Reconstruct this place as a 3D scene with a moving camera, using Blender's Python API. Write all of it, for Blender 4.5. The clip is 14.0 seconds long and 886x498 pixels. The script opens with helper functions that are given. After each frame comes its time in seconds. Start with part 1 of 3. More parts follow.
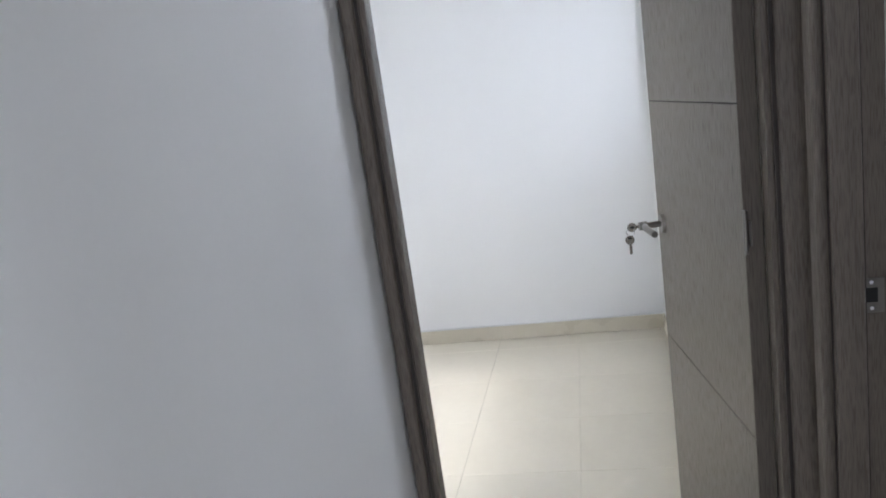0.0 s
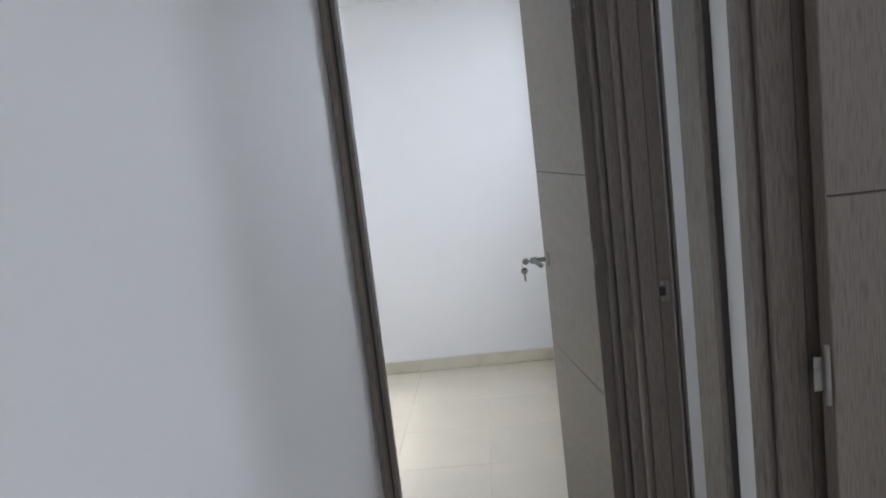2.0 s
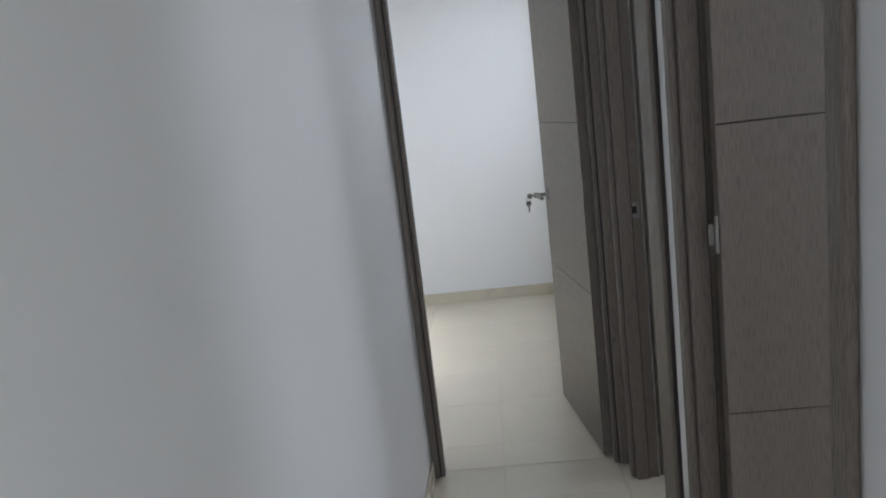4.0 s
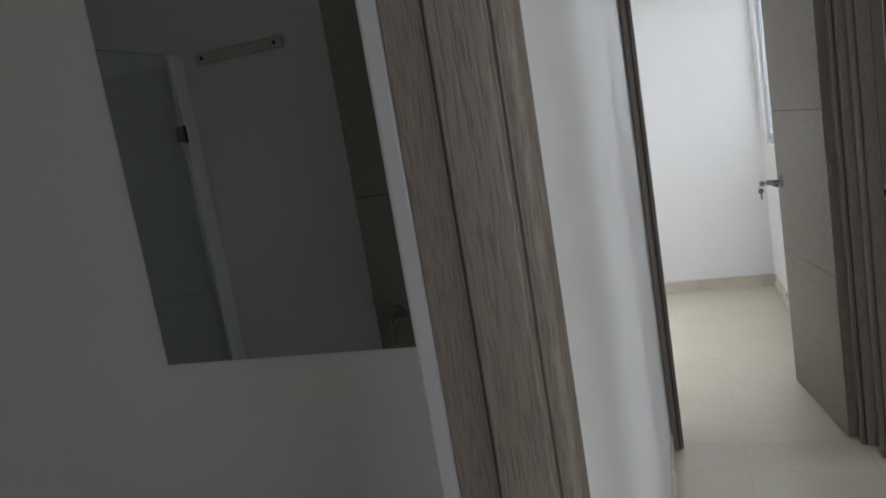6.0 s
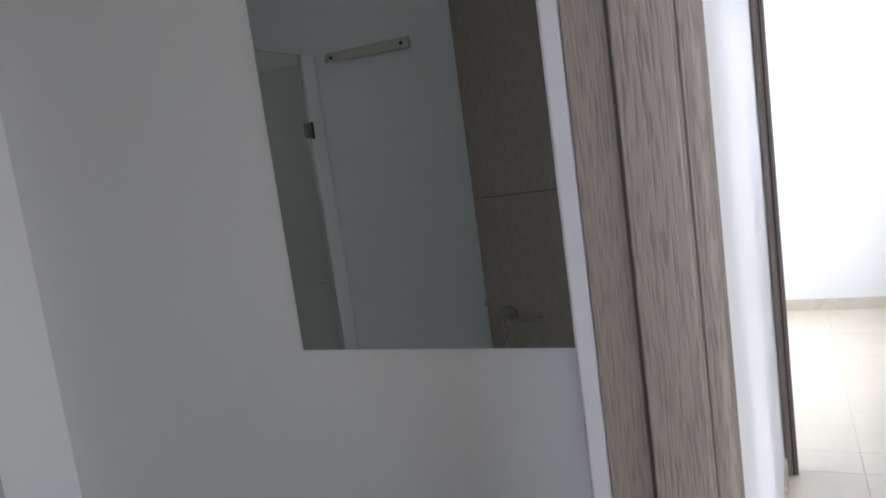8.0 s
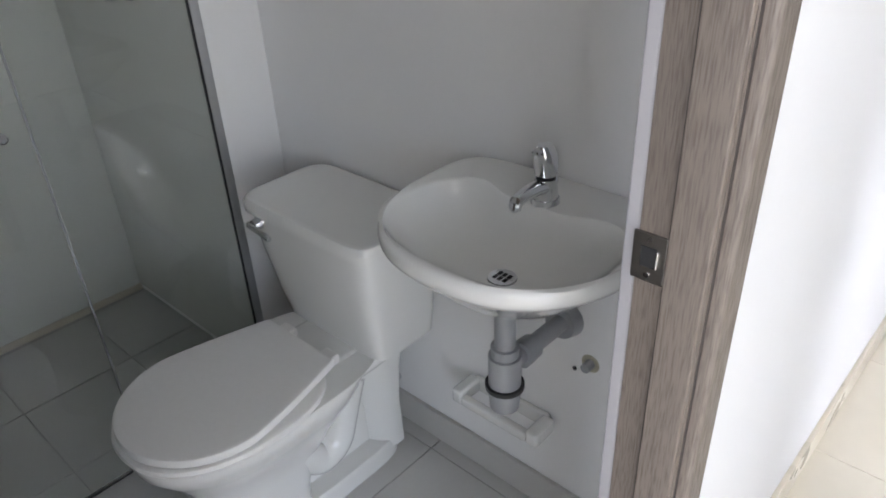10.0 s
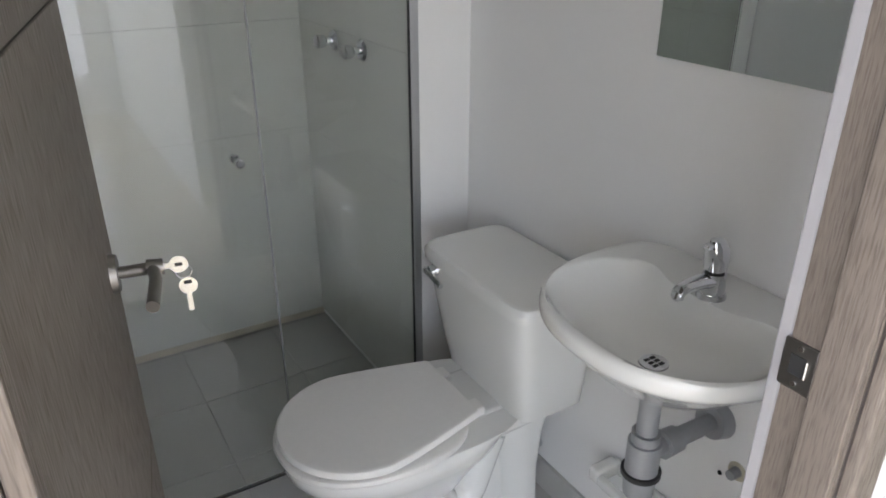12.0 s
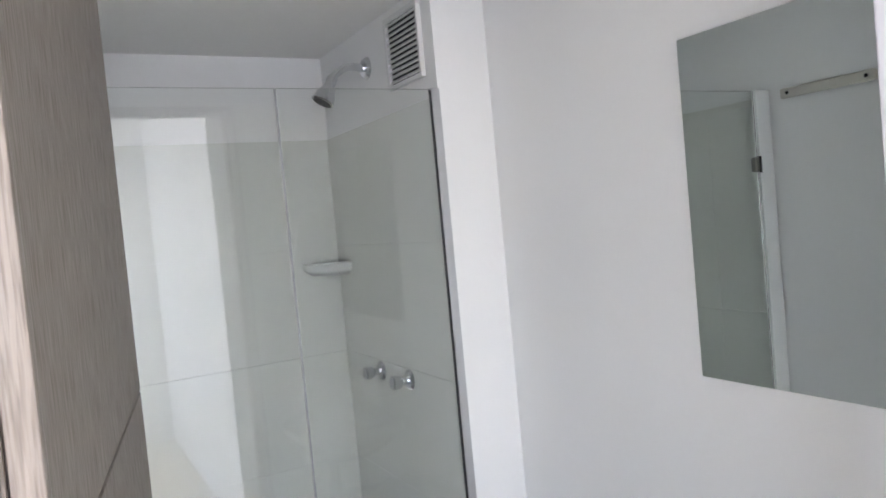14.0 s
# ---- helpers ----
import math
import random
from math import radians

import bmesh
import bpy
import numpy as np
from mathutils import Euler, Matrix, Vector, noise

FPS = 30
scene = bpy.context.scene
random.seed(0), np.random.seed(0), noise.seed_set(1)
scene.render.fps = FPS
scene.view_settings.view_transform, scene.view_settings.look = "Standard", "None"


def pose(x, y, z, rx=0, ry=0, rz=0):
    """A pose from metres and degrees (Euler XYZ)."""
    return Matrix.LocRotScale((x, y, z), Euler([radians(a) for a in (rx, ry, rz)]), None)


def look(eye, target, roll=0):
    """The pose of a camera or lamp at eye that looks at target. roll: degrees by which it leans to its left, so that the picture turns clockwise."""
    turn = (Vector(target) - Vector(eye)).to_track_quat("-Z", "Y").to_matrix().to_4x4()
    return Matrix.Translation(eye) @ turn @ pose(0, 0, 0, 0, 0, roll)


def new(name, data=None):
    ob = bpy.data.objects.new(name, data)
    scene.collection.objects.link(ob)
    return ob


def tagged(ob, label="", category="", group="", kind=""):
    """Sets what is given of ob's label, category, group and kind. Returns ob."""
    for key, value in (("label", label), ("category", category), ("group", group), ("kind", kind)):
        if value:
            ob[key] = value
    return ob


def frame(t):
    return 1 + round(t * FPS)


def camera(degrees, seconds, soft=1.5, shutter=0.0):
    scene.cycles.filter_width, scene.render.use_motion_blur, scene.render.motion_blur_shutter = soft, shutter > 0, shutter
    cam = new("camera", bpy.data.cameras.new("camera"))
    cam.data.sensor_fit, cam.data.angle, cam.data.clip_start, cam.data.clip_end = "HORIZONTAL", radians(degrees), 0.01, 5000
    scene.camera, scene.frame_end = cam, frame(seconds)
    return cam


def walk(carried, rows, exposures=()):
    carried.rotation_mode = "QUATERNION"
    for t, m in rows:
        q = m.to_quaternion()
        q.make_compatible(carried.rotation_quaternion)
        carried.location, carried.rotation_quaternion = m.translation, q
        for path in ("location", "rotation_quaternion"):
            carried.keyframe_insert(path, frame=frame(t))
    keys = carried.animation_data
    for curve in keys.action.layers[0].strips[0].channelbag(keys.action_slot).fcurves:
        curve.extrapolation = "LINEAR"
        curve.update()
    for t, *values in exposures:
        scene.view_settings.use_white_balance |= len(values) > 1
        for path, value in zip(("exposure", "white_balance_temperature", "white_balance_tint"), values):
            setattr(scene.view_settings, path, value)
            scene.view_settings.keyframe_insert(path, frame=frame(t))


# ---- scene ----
cam = camera(62.9, 14.0, soft=1.8)
PATH = [
    (0, (0.400, 1.760, 1.413), (-0.003, 3.677, 1.012), -8.2),
    (0.5, (0.499, 1.589, 1.414), (0.155, 3.526, 1.052), -6.8),
    (1, (0.481, 1.447, 1.430), (0.054, 3.365, 1.056), -8.6),
    (1.5, (0.440, 1.267, 1.432), (0.233, 3.234, 1.136), -9.2),
    (2, (0.396, 1.064, 1.445), (0.257, 3.042, 1.180), -6.7),
    (2.5, (0.475, 0.860, 1.431), (0.235, 2.817, 1.097), -6.0),
    (3, (0.467, 0.709, 1.428), (0.058, 2.637, 1.091), -6.8),
    (3.2, (0.438, 0.653, 1.425), (0.096, 2.599, 1.111), -6.5),
    (5.3, (0.202, 0.177, 1.423), (0.106, 2.122, 0.965), -6.9),
    (5.5, (0.164, 0.156, 1.432), (-0.042, 2.107, 1.04), -7.7),
    (6, (0.117, 0.081, 1.461), (-0.503, 1.959, 1.16), -9.5),
    (6.5, (0.08, 0.047, 1.494), (-0.633, 1.912, 1.379), -8.1),
    (7, (0.079, 0.034, 1.519), (-0.659, 1.893, 1.528), -8.9),
    (7.5, (0.074, 0.037, 1.508), (-0.656, 1.898, 1.435), -8.3),
    (8, (0.068, 0.051, 1.468), (-0.795, 1.837, 1.211), -7.8),
    (8.5, (0.090, 0.053, 1.464), (-0.902, 1.672, 0.838), -5.6),
    (9, (0.117, 0.005, 1.419), (-0.912, 1.489, 0.559), -4.3),
    (9.2, (0.137, -0.001, 1.411), (-0.938, 1.418, 0.501), -3.9),
    (11.3, (0.303, -0.011, 1.395), (-1.018, 1.06, 0.344), 1.0),
    (11.5, (0.302, -0.019, 1.402), (-1.096, 0.98, 0.379), 0.6),
    (12, (0.289, -0.033, 1.428), (-1.262, 0.896, 0.572), -0.0),
    (12.5, (0.285, -0.042, 1.456), (-1.363, 0.922, 0.862), -0.1),
    (13, (0.284, -0.047, 1.477), (-1.424, 0.905, 1.058), -2.2),
    (13.5, (0.287, -0.045, 1.505), (-1.463, 0.907, 1.32), -4.2),
    (14, (0.283, -0.054, 1.517), (-1.467, 0.91, 1.435), -5.3),
]
EXPOSURES = [(0, 0.1, 6420, 12), (1.5, 0.0, 6420, 12), (3.2, -0.15, 6400, 11), (5.3, -0.3, 6650, 10), (6.0, -0.1, 6750, 10), (6.5, 0.4, 6750, 10), (7.5, 1.15, 6450, 13), (8.0, 1.2, 6430, 15), (9.0, 1.55, 6430, 15), (11.3, 1.55, 6900, 14), (12.5, 2.1, 6650, 15), (14.0, 2.55, 6530, 16)]
walk(cam, [(t, look(eye, target, roll)) for t, eye, target, roll in PATH], EXPOSURES)

# ---- world and light ----
world = bpy.data.worlds.new("sky")
world.use_nodes = True
scene.world = world
sky = world.node_tree.nodes.new("ShaderNodeTexSky")
sky.sky_type, sky.sun_disc = "NISHITA", False
sky.sun_elevation, sky.sun_rotation = radians(50), radians(100)
background = world.node_tree.nodes["Background"]
background.inputs["Strength"].default_value = 0.12
world.node_tree.links.new(sky.outputs[0], background.inputs[0])
sun = new("sun", bpy.data.lights.new("sun", "SUN"))
sun.data.energy, sun.data.angle, sun.data.color = 1.0, radians(12), (1, 0.96, 0.9)
sun.matrix_world = look((6, 1, 8), (0, 0, 0))


def add_daylight_lamp(eye, target, width, height, watts, colour):
    """An area lamp that stands in for daylight at a window, known or assumed."""
    lamp = new("window_daylight", bpy.data.lights.new("window_daylight", "AREA"))
    lamp.data.shape, lamp.data.size, lamp.data.size_y = "RECTANGLE", width, height
    lamp.data.energy, lamp.data.color = watts, colour
    lamp.matrix_world = look(eye, target)


DAY = (0.80, 0.865, 1.0)
add_daylight_lamp((2.4, 5.7, 2.3), (-2.0, 4.2, 0.7), 1.6, 1.6, 260, DAY)
add_daylight_lamp((3.15, 2.72, 1.6), (0, 2.72, 1.6), 0.5, 1.0, 8, DAY)
add_daylight_lamp((3.15, 1.45, 1.6), (0, 1.45, 1.6), 1.0, 1.2, 20, DAY)
# unseen living room windows: two lamps added to brighten corridor and bathroom
add_daylight_lamp((0.6, -4.55, 1.5), (0.6, 0, 1.5), 2.2, 1.6, 68, DAY)
add_daylight_lamp((3.15, -1.45, 1.25), (0, -1.45, 1.25), 3.9, 1.9, 18, DAY)


# ---- materials ----
def material(name, colour, rough=0.5, metal=0.0, vary=0.06, scale=6.0, bump=0.0, bump_scale=60.0, stretch=(1, 1, 1), spec=0.5, fine=0.03, fine_scale=90.0, coat=0.0, per_piece=0.0):
    """A surface with a broad and a fine variation of its colour, and a fine relief."""
    m = bpy.data.materials.new(name)
    m.use_nodes = True
    n, l = m.node_tree.nodes, m.node_tree.links
    p = n["Principled BSDF"]
    p.inputs["Metallic"].default_value, p.inputs["Specular IOR Level"].default_value = metal, spec
    p.inputs["Coat Weight"].default_value, p.inputs["Coat Roughness"].default_value = coat, 0.08
    co, mp = n.new("ShaderNodeTexCoord"), n.new("ShaderNodeMapping")
    mp.inputs["Scale"].default_value = stretch
    l.new(co.outputs["Object"], mp.inputs["Vector"])

    def noise_of(s, detail):
        t = n.new("ShaderNodeTexNoise")
        t.inputs["Scale"].default_value, t.inputs["Detail"].default_value = s, detail
        l.new(mp.outputs[0], t.inputs["Vector"])
        return t.outputs["Fac"]

    def calc(op, a, b):
        t = n.new("ShaderNodeMath")
        t.operation = op
        for i, v in enumerate((a, b)):
            if isinstance(v, (int, float)):
                t.inputs[i].default_value = v
            else:
                l.new(v, t.inputs[i])
        return t.outputs[0]

    broad, grain = noise_of(scale, 3), noise_of(fine_scale, 4)
    value = calc("ADD", calc("MULTIPLY", calc("SUBTRACT", broad, 0.5), 2 * vary), calc("MULTIPLY", calc("SUBTRACT", grain, 0.5), 2 * fine))
    value = calc("ADD", value, 1.0)
    if per_piece:
        info = n.new("ShaderNodeObjectInfo")
        value = calc("ADD", value, calc("MULTIPLY", calc("SUBTRACT", info.outputs["Random"], 0.5), per_piece))
    mix = n.new("ShaderNodeVectorMath")
    mix.operation = "SCALE"
    mix.inputs[0].default_value = colour
    l.new(value, mix.inputs["Scale"])
    l.new(mix.outputs[0], p.inputs["Base Color"])
    l.new(calc("ADD", calc("MULTIPLY", calc("SUBTRACT", broad, 0.5), 0.25 * rough), rough), p.inputs["Roughness"])
    if bump:
        b = n.new("ShaderNodeBump")
        b.inputs["Strength"].default_value, b.inputs["Distance"].default_value = bump, 0.002
        l.new(noise_of(bump_scale, 5), b.inputs["Height"])
        l.new(b.outputs[0], p.inputs["Normal"])
    return m


def wood(name, dark, light, ribs, bump, wander=0.055):
    """Laminated wood with its grain along z; ribs is how many grain lines go to a metre."""
    m = bpy.data.materials.new(name)
    m.use_nodes = True
    n, l = m.node_tree.nodes, m.node_tree.links
    p = n["Principled BSDF"]
    p.inputs["Specular IOR Level"].default_value = 0.4
    co = n.new("ShaderNodeTexCoord")

    def grain(scale, along, detail, rough=0.5):
        mp, t = n.new("ShaderNodeMapping"), n.new("ShaderNodeTexNoise")
        mp.inputs["Scale"].default_value = (1, 1, along)
        l.new(co.outputs["Object"], mp.inputs["Vector"])
        t.inputs["Scale"].default_value, t.inputs["Detail"].default_value, t.inputs["Roughness"].default_value = scale, detail, rough
        l.new(mp.outputs[0], t.inputs["Vector"])
        return t.outputs["Fac"]

    def ranged(value, lo, hi, a=0.0, b=1.0):
        t = n.new("ShaderNodeMapRange")
        for key, v in (("From Min", lo), ("From Max", hi), ("To Min", a), ("To Max", b)):
            t.inputs[key].default_value = v
        l.new(value, t.inputs["Value"])
        return t.outputs[0]

    def times(a, b):
        t = n.new("ShaderNodeMath")
        t.operation = "MULTIPLY"
        l.new(a, t.inputs[0])
        l.new(b, t.inputs[1])
        return t.outputs[0]

    # open pores in thin wavering lines, a fainter hair grain, and slow bands of tone
    pores = ranged(grain(ribs, wander, 1.5), 0.32, 0.56)
    hair = ranged(grain(ribs * 2.6, 0.02, 2), 0.3, 0.7, 0.93, 1.05)
    bands = ranged(grain(ribs * 0.07, 0.05, 3), 0.25, 0.75, 0.96, 1.04)
    ramp = n.new("ShaderNodeValToRGB")
    ramp.color_ramp.elements[0].position, ramp.color_ramp.elements[0].color = 0.0, (*dark, 1)
    ramp.color_ramp.elements[1].position, ramp.color_ramp.elements[1].color = 1.0, (*light, 1)
    l.new(pores, ramp.inputs[0])
    mix = n.new("ShaderNodeVectorMath")
    mix.operation = "SCALE"
    l.new(ramp.outputs[0], mix.inputs[0])
    l.new(times(hair, bands), mix.inputs["Scale"])
    l.new(mix.outputs[0], p.inputs["Base Color"])
    l.new(ranged(pores, 0, 1, 0.58, 0.40), p.inputs["Roughness"])
    b = n.new("ShaderNodeBump")
    b.inputs["Strength"].default_value, b.inputs["Distance"].default_value = bump, 0.0012
    l.new(pores, b.inputs["Height"])
    l.new(b.outputs[0], p.inputs["Normal"])
    return m


def clear_glass(name, tint):
    m = bpy.data.materials.new(name)
    m.use_nodes = True
    p = m.node_tree.nodes["Principled BSDF"]
    p.inputs["Base Color"].default_value = (*tint, 1)
    p.inputs["Roughness"].default_value, p.inputs["Transmission Weight"].default_value, p.inputs["IOR"].default_value = 0.0, 1.0, 1.5
    return m


PAINT = material("white_wall_paint", (0.86, 0.86, 0.85), 0.55, vary=0.02, scale=1.6, bump=0.12, bump_scale=140, fine=0.01)
CEILING = material("ceiling_paint", (0.85, 0.85, 0.83), 0.7, vary=0.02, scale=2, bump=0.1, bump_scale=120)
WOOD = wood("door_veneer", (0.142, 0.119, 0.099), (0.196, 0.167, 0.141), 480, 0.06)
RIBBED = wood("frame_laminate", (0.132, 0.107, 0.088), (0.197, 0.164, 0.137), 620, 0.22)
# near-black colour that stands in for shade in door grooves and frame joints
GROOVE = material("groove_shadow_line", (0.05, 0.04, 0.035), 0.7)
PORCELAIN = material("cream_porcelain_tile", (0.72, 0.66, 0.54), 0.11, vary=0.05, scale=3, fine=0.025, fine_scale=25, per_piece=0.04)
GROUT = material("cream_grout", (0.64, 0.585, 0.475), 0.8, vary=0.08, scale=12)
SKIRT = material("cream_skirting_tile", (0.66, 0.60, 0.48), 0.28, vary=0.05, scale=5)
BATH_TILE = material("pale_grey_floor_tile", (0.54, 0.535, 0.51), 0.35, vary=0.06, scale=7, fine=0.03, per_piece=0.05)
BATH_GROUT = material("grey_grout", (0.47, 0.46, 0.44), 0.8, vary=0.15, scale=14)
SHOWER_TILE = material("grey_wall_tile", (0.74, 0.75, 0.70), 0.24, vary=0.05, scale=4, fine=0.02, per_piece=0.03)
CERAMIC = material("glazed_white_ceramic", (0.80, 0.80, 0.77), 0.12, vary=0.01, coat=1.0, fine=0.005)
SEAT = material("white_plastic_seat", (0.78, 0.77, 0.74), 0.34, vary=0.01, scale=1.5)
CHROME = material("polished_chrome", (0.72, 0.73, 0.75), 0.10, metal=1.0, vary=0.03, scale=30)
NICKEL = material("brushed_nickel", (0.26, 0.245, 0.23), 0.36, metal=1.0, vary=0.08, scale=40, stretch=(1, 1, 6))
BRASS = material("pale_key_metal", (0.60, 0.58, 0.53), 0.25, metal=1.0, vary=0.08, scale=60)
DARK = material("dark_recess", (0.02, 0.02, 0.02), 0.7)
PVC = material("grey_pvc_pipe", (0.33, 0.34, 0.35), 0.4, vary=0.06, scale=20)
ALUMINIUM = material("anodised_aluminium", (0.60, 0.61, 0.62), 0.3, metal=0.9, vary=0.04, scale=20, stretch=(1, 1, 0.1))
CREAM = material("cream_plastic", (0.60, 0.58, 0.51), 0.4, vary=0.04)
VINYL = material("white_plastic_trim", (0.74, 0.74, 0.73), 0.35, vary=0.02)
EDGE = material("grey_white_edge_trim", (0.40, 0.39, 0.40), 0.45, vary=0.05, scale=10)
RUBBER = material("dark_rubber_seal", (0.03, 0.03, 0.03), 0.5)
STAIN = material("pencil_and_plaster_mark", (0.50, 0.47, 0.36), 0.8, vary=0.3, scale=50)
GLASS = clear_glass("shower_glass", (0.970, 0.988, 0.975))
PANE = clear_glass("window_glass", (0.97, 0.99, 0.98))
MIRROR = bpy.data.materials.new("silvered_mirror")
MIRROR.use_nodes = True
silver = MIRROR.node_tree.nodes["Principled BSDF"]
silver.inputs["Base Color"].default_value = (0.87, 0.925, 0.905, 1)
silver.inputs["Metallic"].default_value, silver.inputs["Roughness"].default_value = 1.0, 0.01


# ---- mesh helpers ----
def box(bm, x0, x1, y0, y1, z0, z1, bevel=0.0, segments=2):
    made = bmesh.ops.create_cube(bm, size=1.0, matrix=Matrix.LocRotScale(((x0 + x1) / 2, (y0 + y1) / 2, (z0 + z1) / 2), None, (abs(x1 - x0), abs(y1 - y0), abs(z1 - z0))))
    if bevel:
        edges = list({e for v in made["verts"] for e in v.link_edges})
        bmesh.ops.bevel(bm, geom=edges, offset=bevel, segments=segments, affect="EDGES", profile=0.5)
    return bm


def boxed(*dims, bevel=0.0, segments=2):
    return box(bmesh.new(), *dims, bevel=bevel, segments=segments)


def rod(bm, a, b, r0, r1=None, sides=24):
    a, b = Vector(a), Vector(b)
    turn = (b - a).to_track_quat("Z", "Y").to_matrix().to_4x4()
    bmesh.ops.create_cone(bm, cap_ends=True, segments=sides, radius1=r0, radius2=r0 if r1 is None else r1, depth=(b - a).length,
                          matrix=Matrix.Translation((a + b) / 2) @ turn)
    return bm


def rodded(a, b, r0, r1=None, sides=24):
    return rod(bmesh.new(), a, b, r0, r1, sides)


def tube(bm, points, radius, sides=16):
    """A bent round bar through the points, with rounded turns."""
    pts = [Vector(p) for p in points]
    fineline = [pts[0]]
    for i in range(1, len(pts) - 1):
        a, b, c = pts[i - 1], pts[i], pts[i + 1]
        reach = min((b - a).length, (c - b).length) * 0.45
        p, q = b + (a - b).normalized() * reach, b + (c - b).normalized() * reach
        fineline += [p.lerp(b, s).lerp(b.lerp(q, s), s) for s in (0, 0.2, 0.4, 0.6, 0.8, 1)]
    fineline.append(pts[-1])
    rings, side = [], None
    for i, p in enumerate(fineline):
        way = (fineline[min(i + 1, len(fineline) - 1)] - fineline[max(i - 1, 0)]).normalized()
        side = way.orthogonal() if side is None else side - way * side.dot(way)
        side = side.normalized()
        up = way.cross(side)
        rings.append([bm.verts.new(p + radius * (math.cos(a) * side + math.sin(a) * up)) for a in (2 * math.pi * k / sides for k in range(sides))])
    for r, s in zip(rings, rings[1:]):
        for k in range(sides):
            bm.faces.new((r[k], r[(k + 1) % sides], s[(k + 1) % sides], s[k]))
    bm.faces.new(rings[0][::-1])
    bm.faces.new(rings[-1])
    return bm


def lofted(rings, cap_first=True, cap_last=True):
    """A skin over rings of points, ring after ring."""
    bm = bmesh.new()
    rows = [[bm.verts.new(p) for p in ring] for ring in rings]
    for r, s in zip(rows, rows[1:]):
        for k in range(len(r)):
            bm.faces.new((r[k], r[(k + 1) % len(r)], s[(k + 1) % len(r)], s[k]))
    if cap_first:
        bm.faces.new(rows[0][::-1])
    if cap_last:
        bm.faces.new(rows[-1])
    bmesh.ops.recalc_face_normals(bm, faces=bm.faces)
    return bm


def mesh_of(name, bm, mat, smooth=True):
    me = bpy.data.meshes.new(name)
    bm.normal_update()
    if smooth:
        for f in bm.faces:
            f.smooth = True
        for e in bm.edges:
            if len(e.link_faces) == 2 and e.calc_face_angle(0) > radians(38):
                e.smooth = False
    normals = []
    if smooth:
        # rounded edges shade round, the flat faces between them stay flat
        size = {f: max(f.calc_area(), 1e-12) for f in bm.faces}
        for f in bm.faces:
            for corner in f.loops:
                total = Vector()
                for g in corner.vert.link_faces:
                    if g.normal.dot(f.normal) > 0.77:
                        total += g.normal * size[g]
                normals.append(total.normalized() if total.length > 0 else f.normal.copy())
    bm.to_mesh(me)
    bm.free()
    if normals:
        me.normals_split_custom_set(normals)
    me.materials.append(mat)
    return me


def part(name, bm, mat, parent, label=""):
    ob = new(name, mesh_of(name, bm, mat))
    ob.parent = parent
    return tagged(ob, label)


def thing(name, m, label, category, group=""):
    ob = new(name)
    ob.empty_display_size = 0.05
    ob.matrix_basis = m
    return tagged(ob, label, category, group)


def structure(name, bm, mat, label):
    return tagged(new(name, mesh_of(name, bm, mat, smooth=False)), label, name.split("_")[0], kind="structure")


# ---- the shell ----
W, T, END, TOP = 0.772, 0.09, 3.104, 2.42
WEST = -0.012


def wall_along_y(name, x0, x1, y0, y1, z1, openings, label, sill=()):
    """A wall of thickness x0..x1 with openings (start, end, bottom, top) through it."""
    bm, y = bmesh.new(), y0
    for a, b, z0, ztop in sorted(openings):
        box(bm, x0, x1, y, a, 0, z1)
        if z0 > 0:
            box(bm, x0, x1, a, b, 0, z0)
        box(bm, x0, x1, a, b, ztop, z1)
        y = b
    box(bm, x0, x1, y, y1, 0, z1)
    return structure(name, bm, PAINT, label)


def wall_along_x(name, y0, y1, x0, x1, z1, openings, label):
    bm, x = bmesh.new(), x0
    for a, b, z0, ztop in sorted(openings):
        box(bm, x, a, y0, y1, 0, z1)
        if z0 > 0:
            box(bm, a, b, y0, y1, 0, z0)
        box(bm, a, b, y0, y1, ztop, z1)
        x = b
    box(bm, x, x1, y0, y1, 0, z1)
    return structure(name, bm, PAINT, label)


BATH_S, BATH_N = -0.072, 0.615
SOUTH, LOW = -0.115, -0.03
GAP = 0.02
wall_along_y("wall_corridor_west", -T, WEST, -1.2, END, TOP, [(BATH_S - GAP, BATH_N + GAP, 0, 2.0 + GAP)], "white painted corridor wall with the bathroom doorway")
wall_along_y("wall_corridor_east", W, W + T, 0.70, END, TOP, [(1.365 - GAP, 2.077 + GAP, 0, 2.0 + GAP), (2.42 - GAP, 2.97 + GAP, 0, 2.0 + GAP)], "white painted corridor wall with two doorways")
wall_along_x("wall_corridor_end", END, END + T, -2.6, 3.3, TOP, [(0.026 - GAP, 0.722 + GAP, 0, 2.0 + GAP)], "white painted wall with the bedroom doorway")
wall_along_x("wall_bathroom_north", 1.0, 1.1, -2.2, -T, TOP, [], "white painted bathroom wall behind basin and toilet")
wall_along_x("wall_bathroom_south", -0.215, SOUTH, -2.2, -T, TOP, [], "white painted bathroom wall")
wall_along_y("wall_shower_west", -2.2, -2.10, SOUTH, 1.0, TOP, [], "white wall above the grey shower tiles")
structure("wall_shower_duct", boxed(-2.10, -1.30, 0.845, 1.0, LOW, 2.105), PAINT, "boxed white duct wall beside the shower")
wall_along_y("wall_bedroom_east", 0.755, 0.90, END + T, 5.88, TOP, [(4.22, 5.58, 1.06, 2.27)], "white bedroom wall with a window")
wall_along_x("wall_bedroom_far", 5.78, 5.88, -2.6, 0.755, TOP, [], "white painted far bedroom wall")
wall_along_y("wall_bedroom_west", -2.6, -2.5, END + T, 5.78, TOP, [], "white painted bedroom wall")
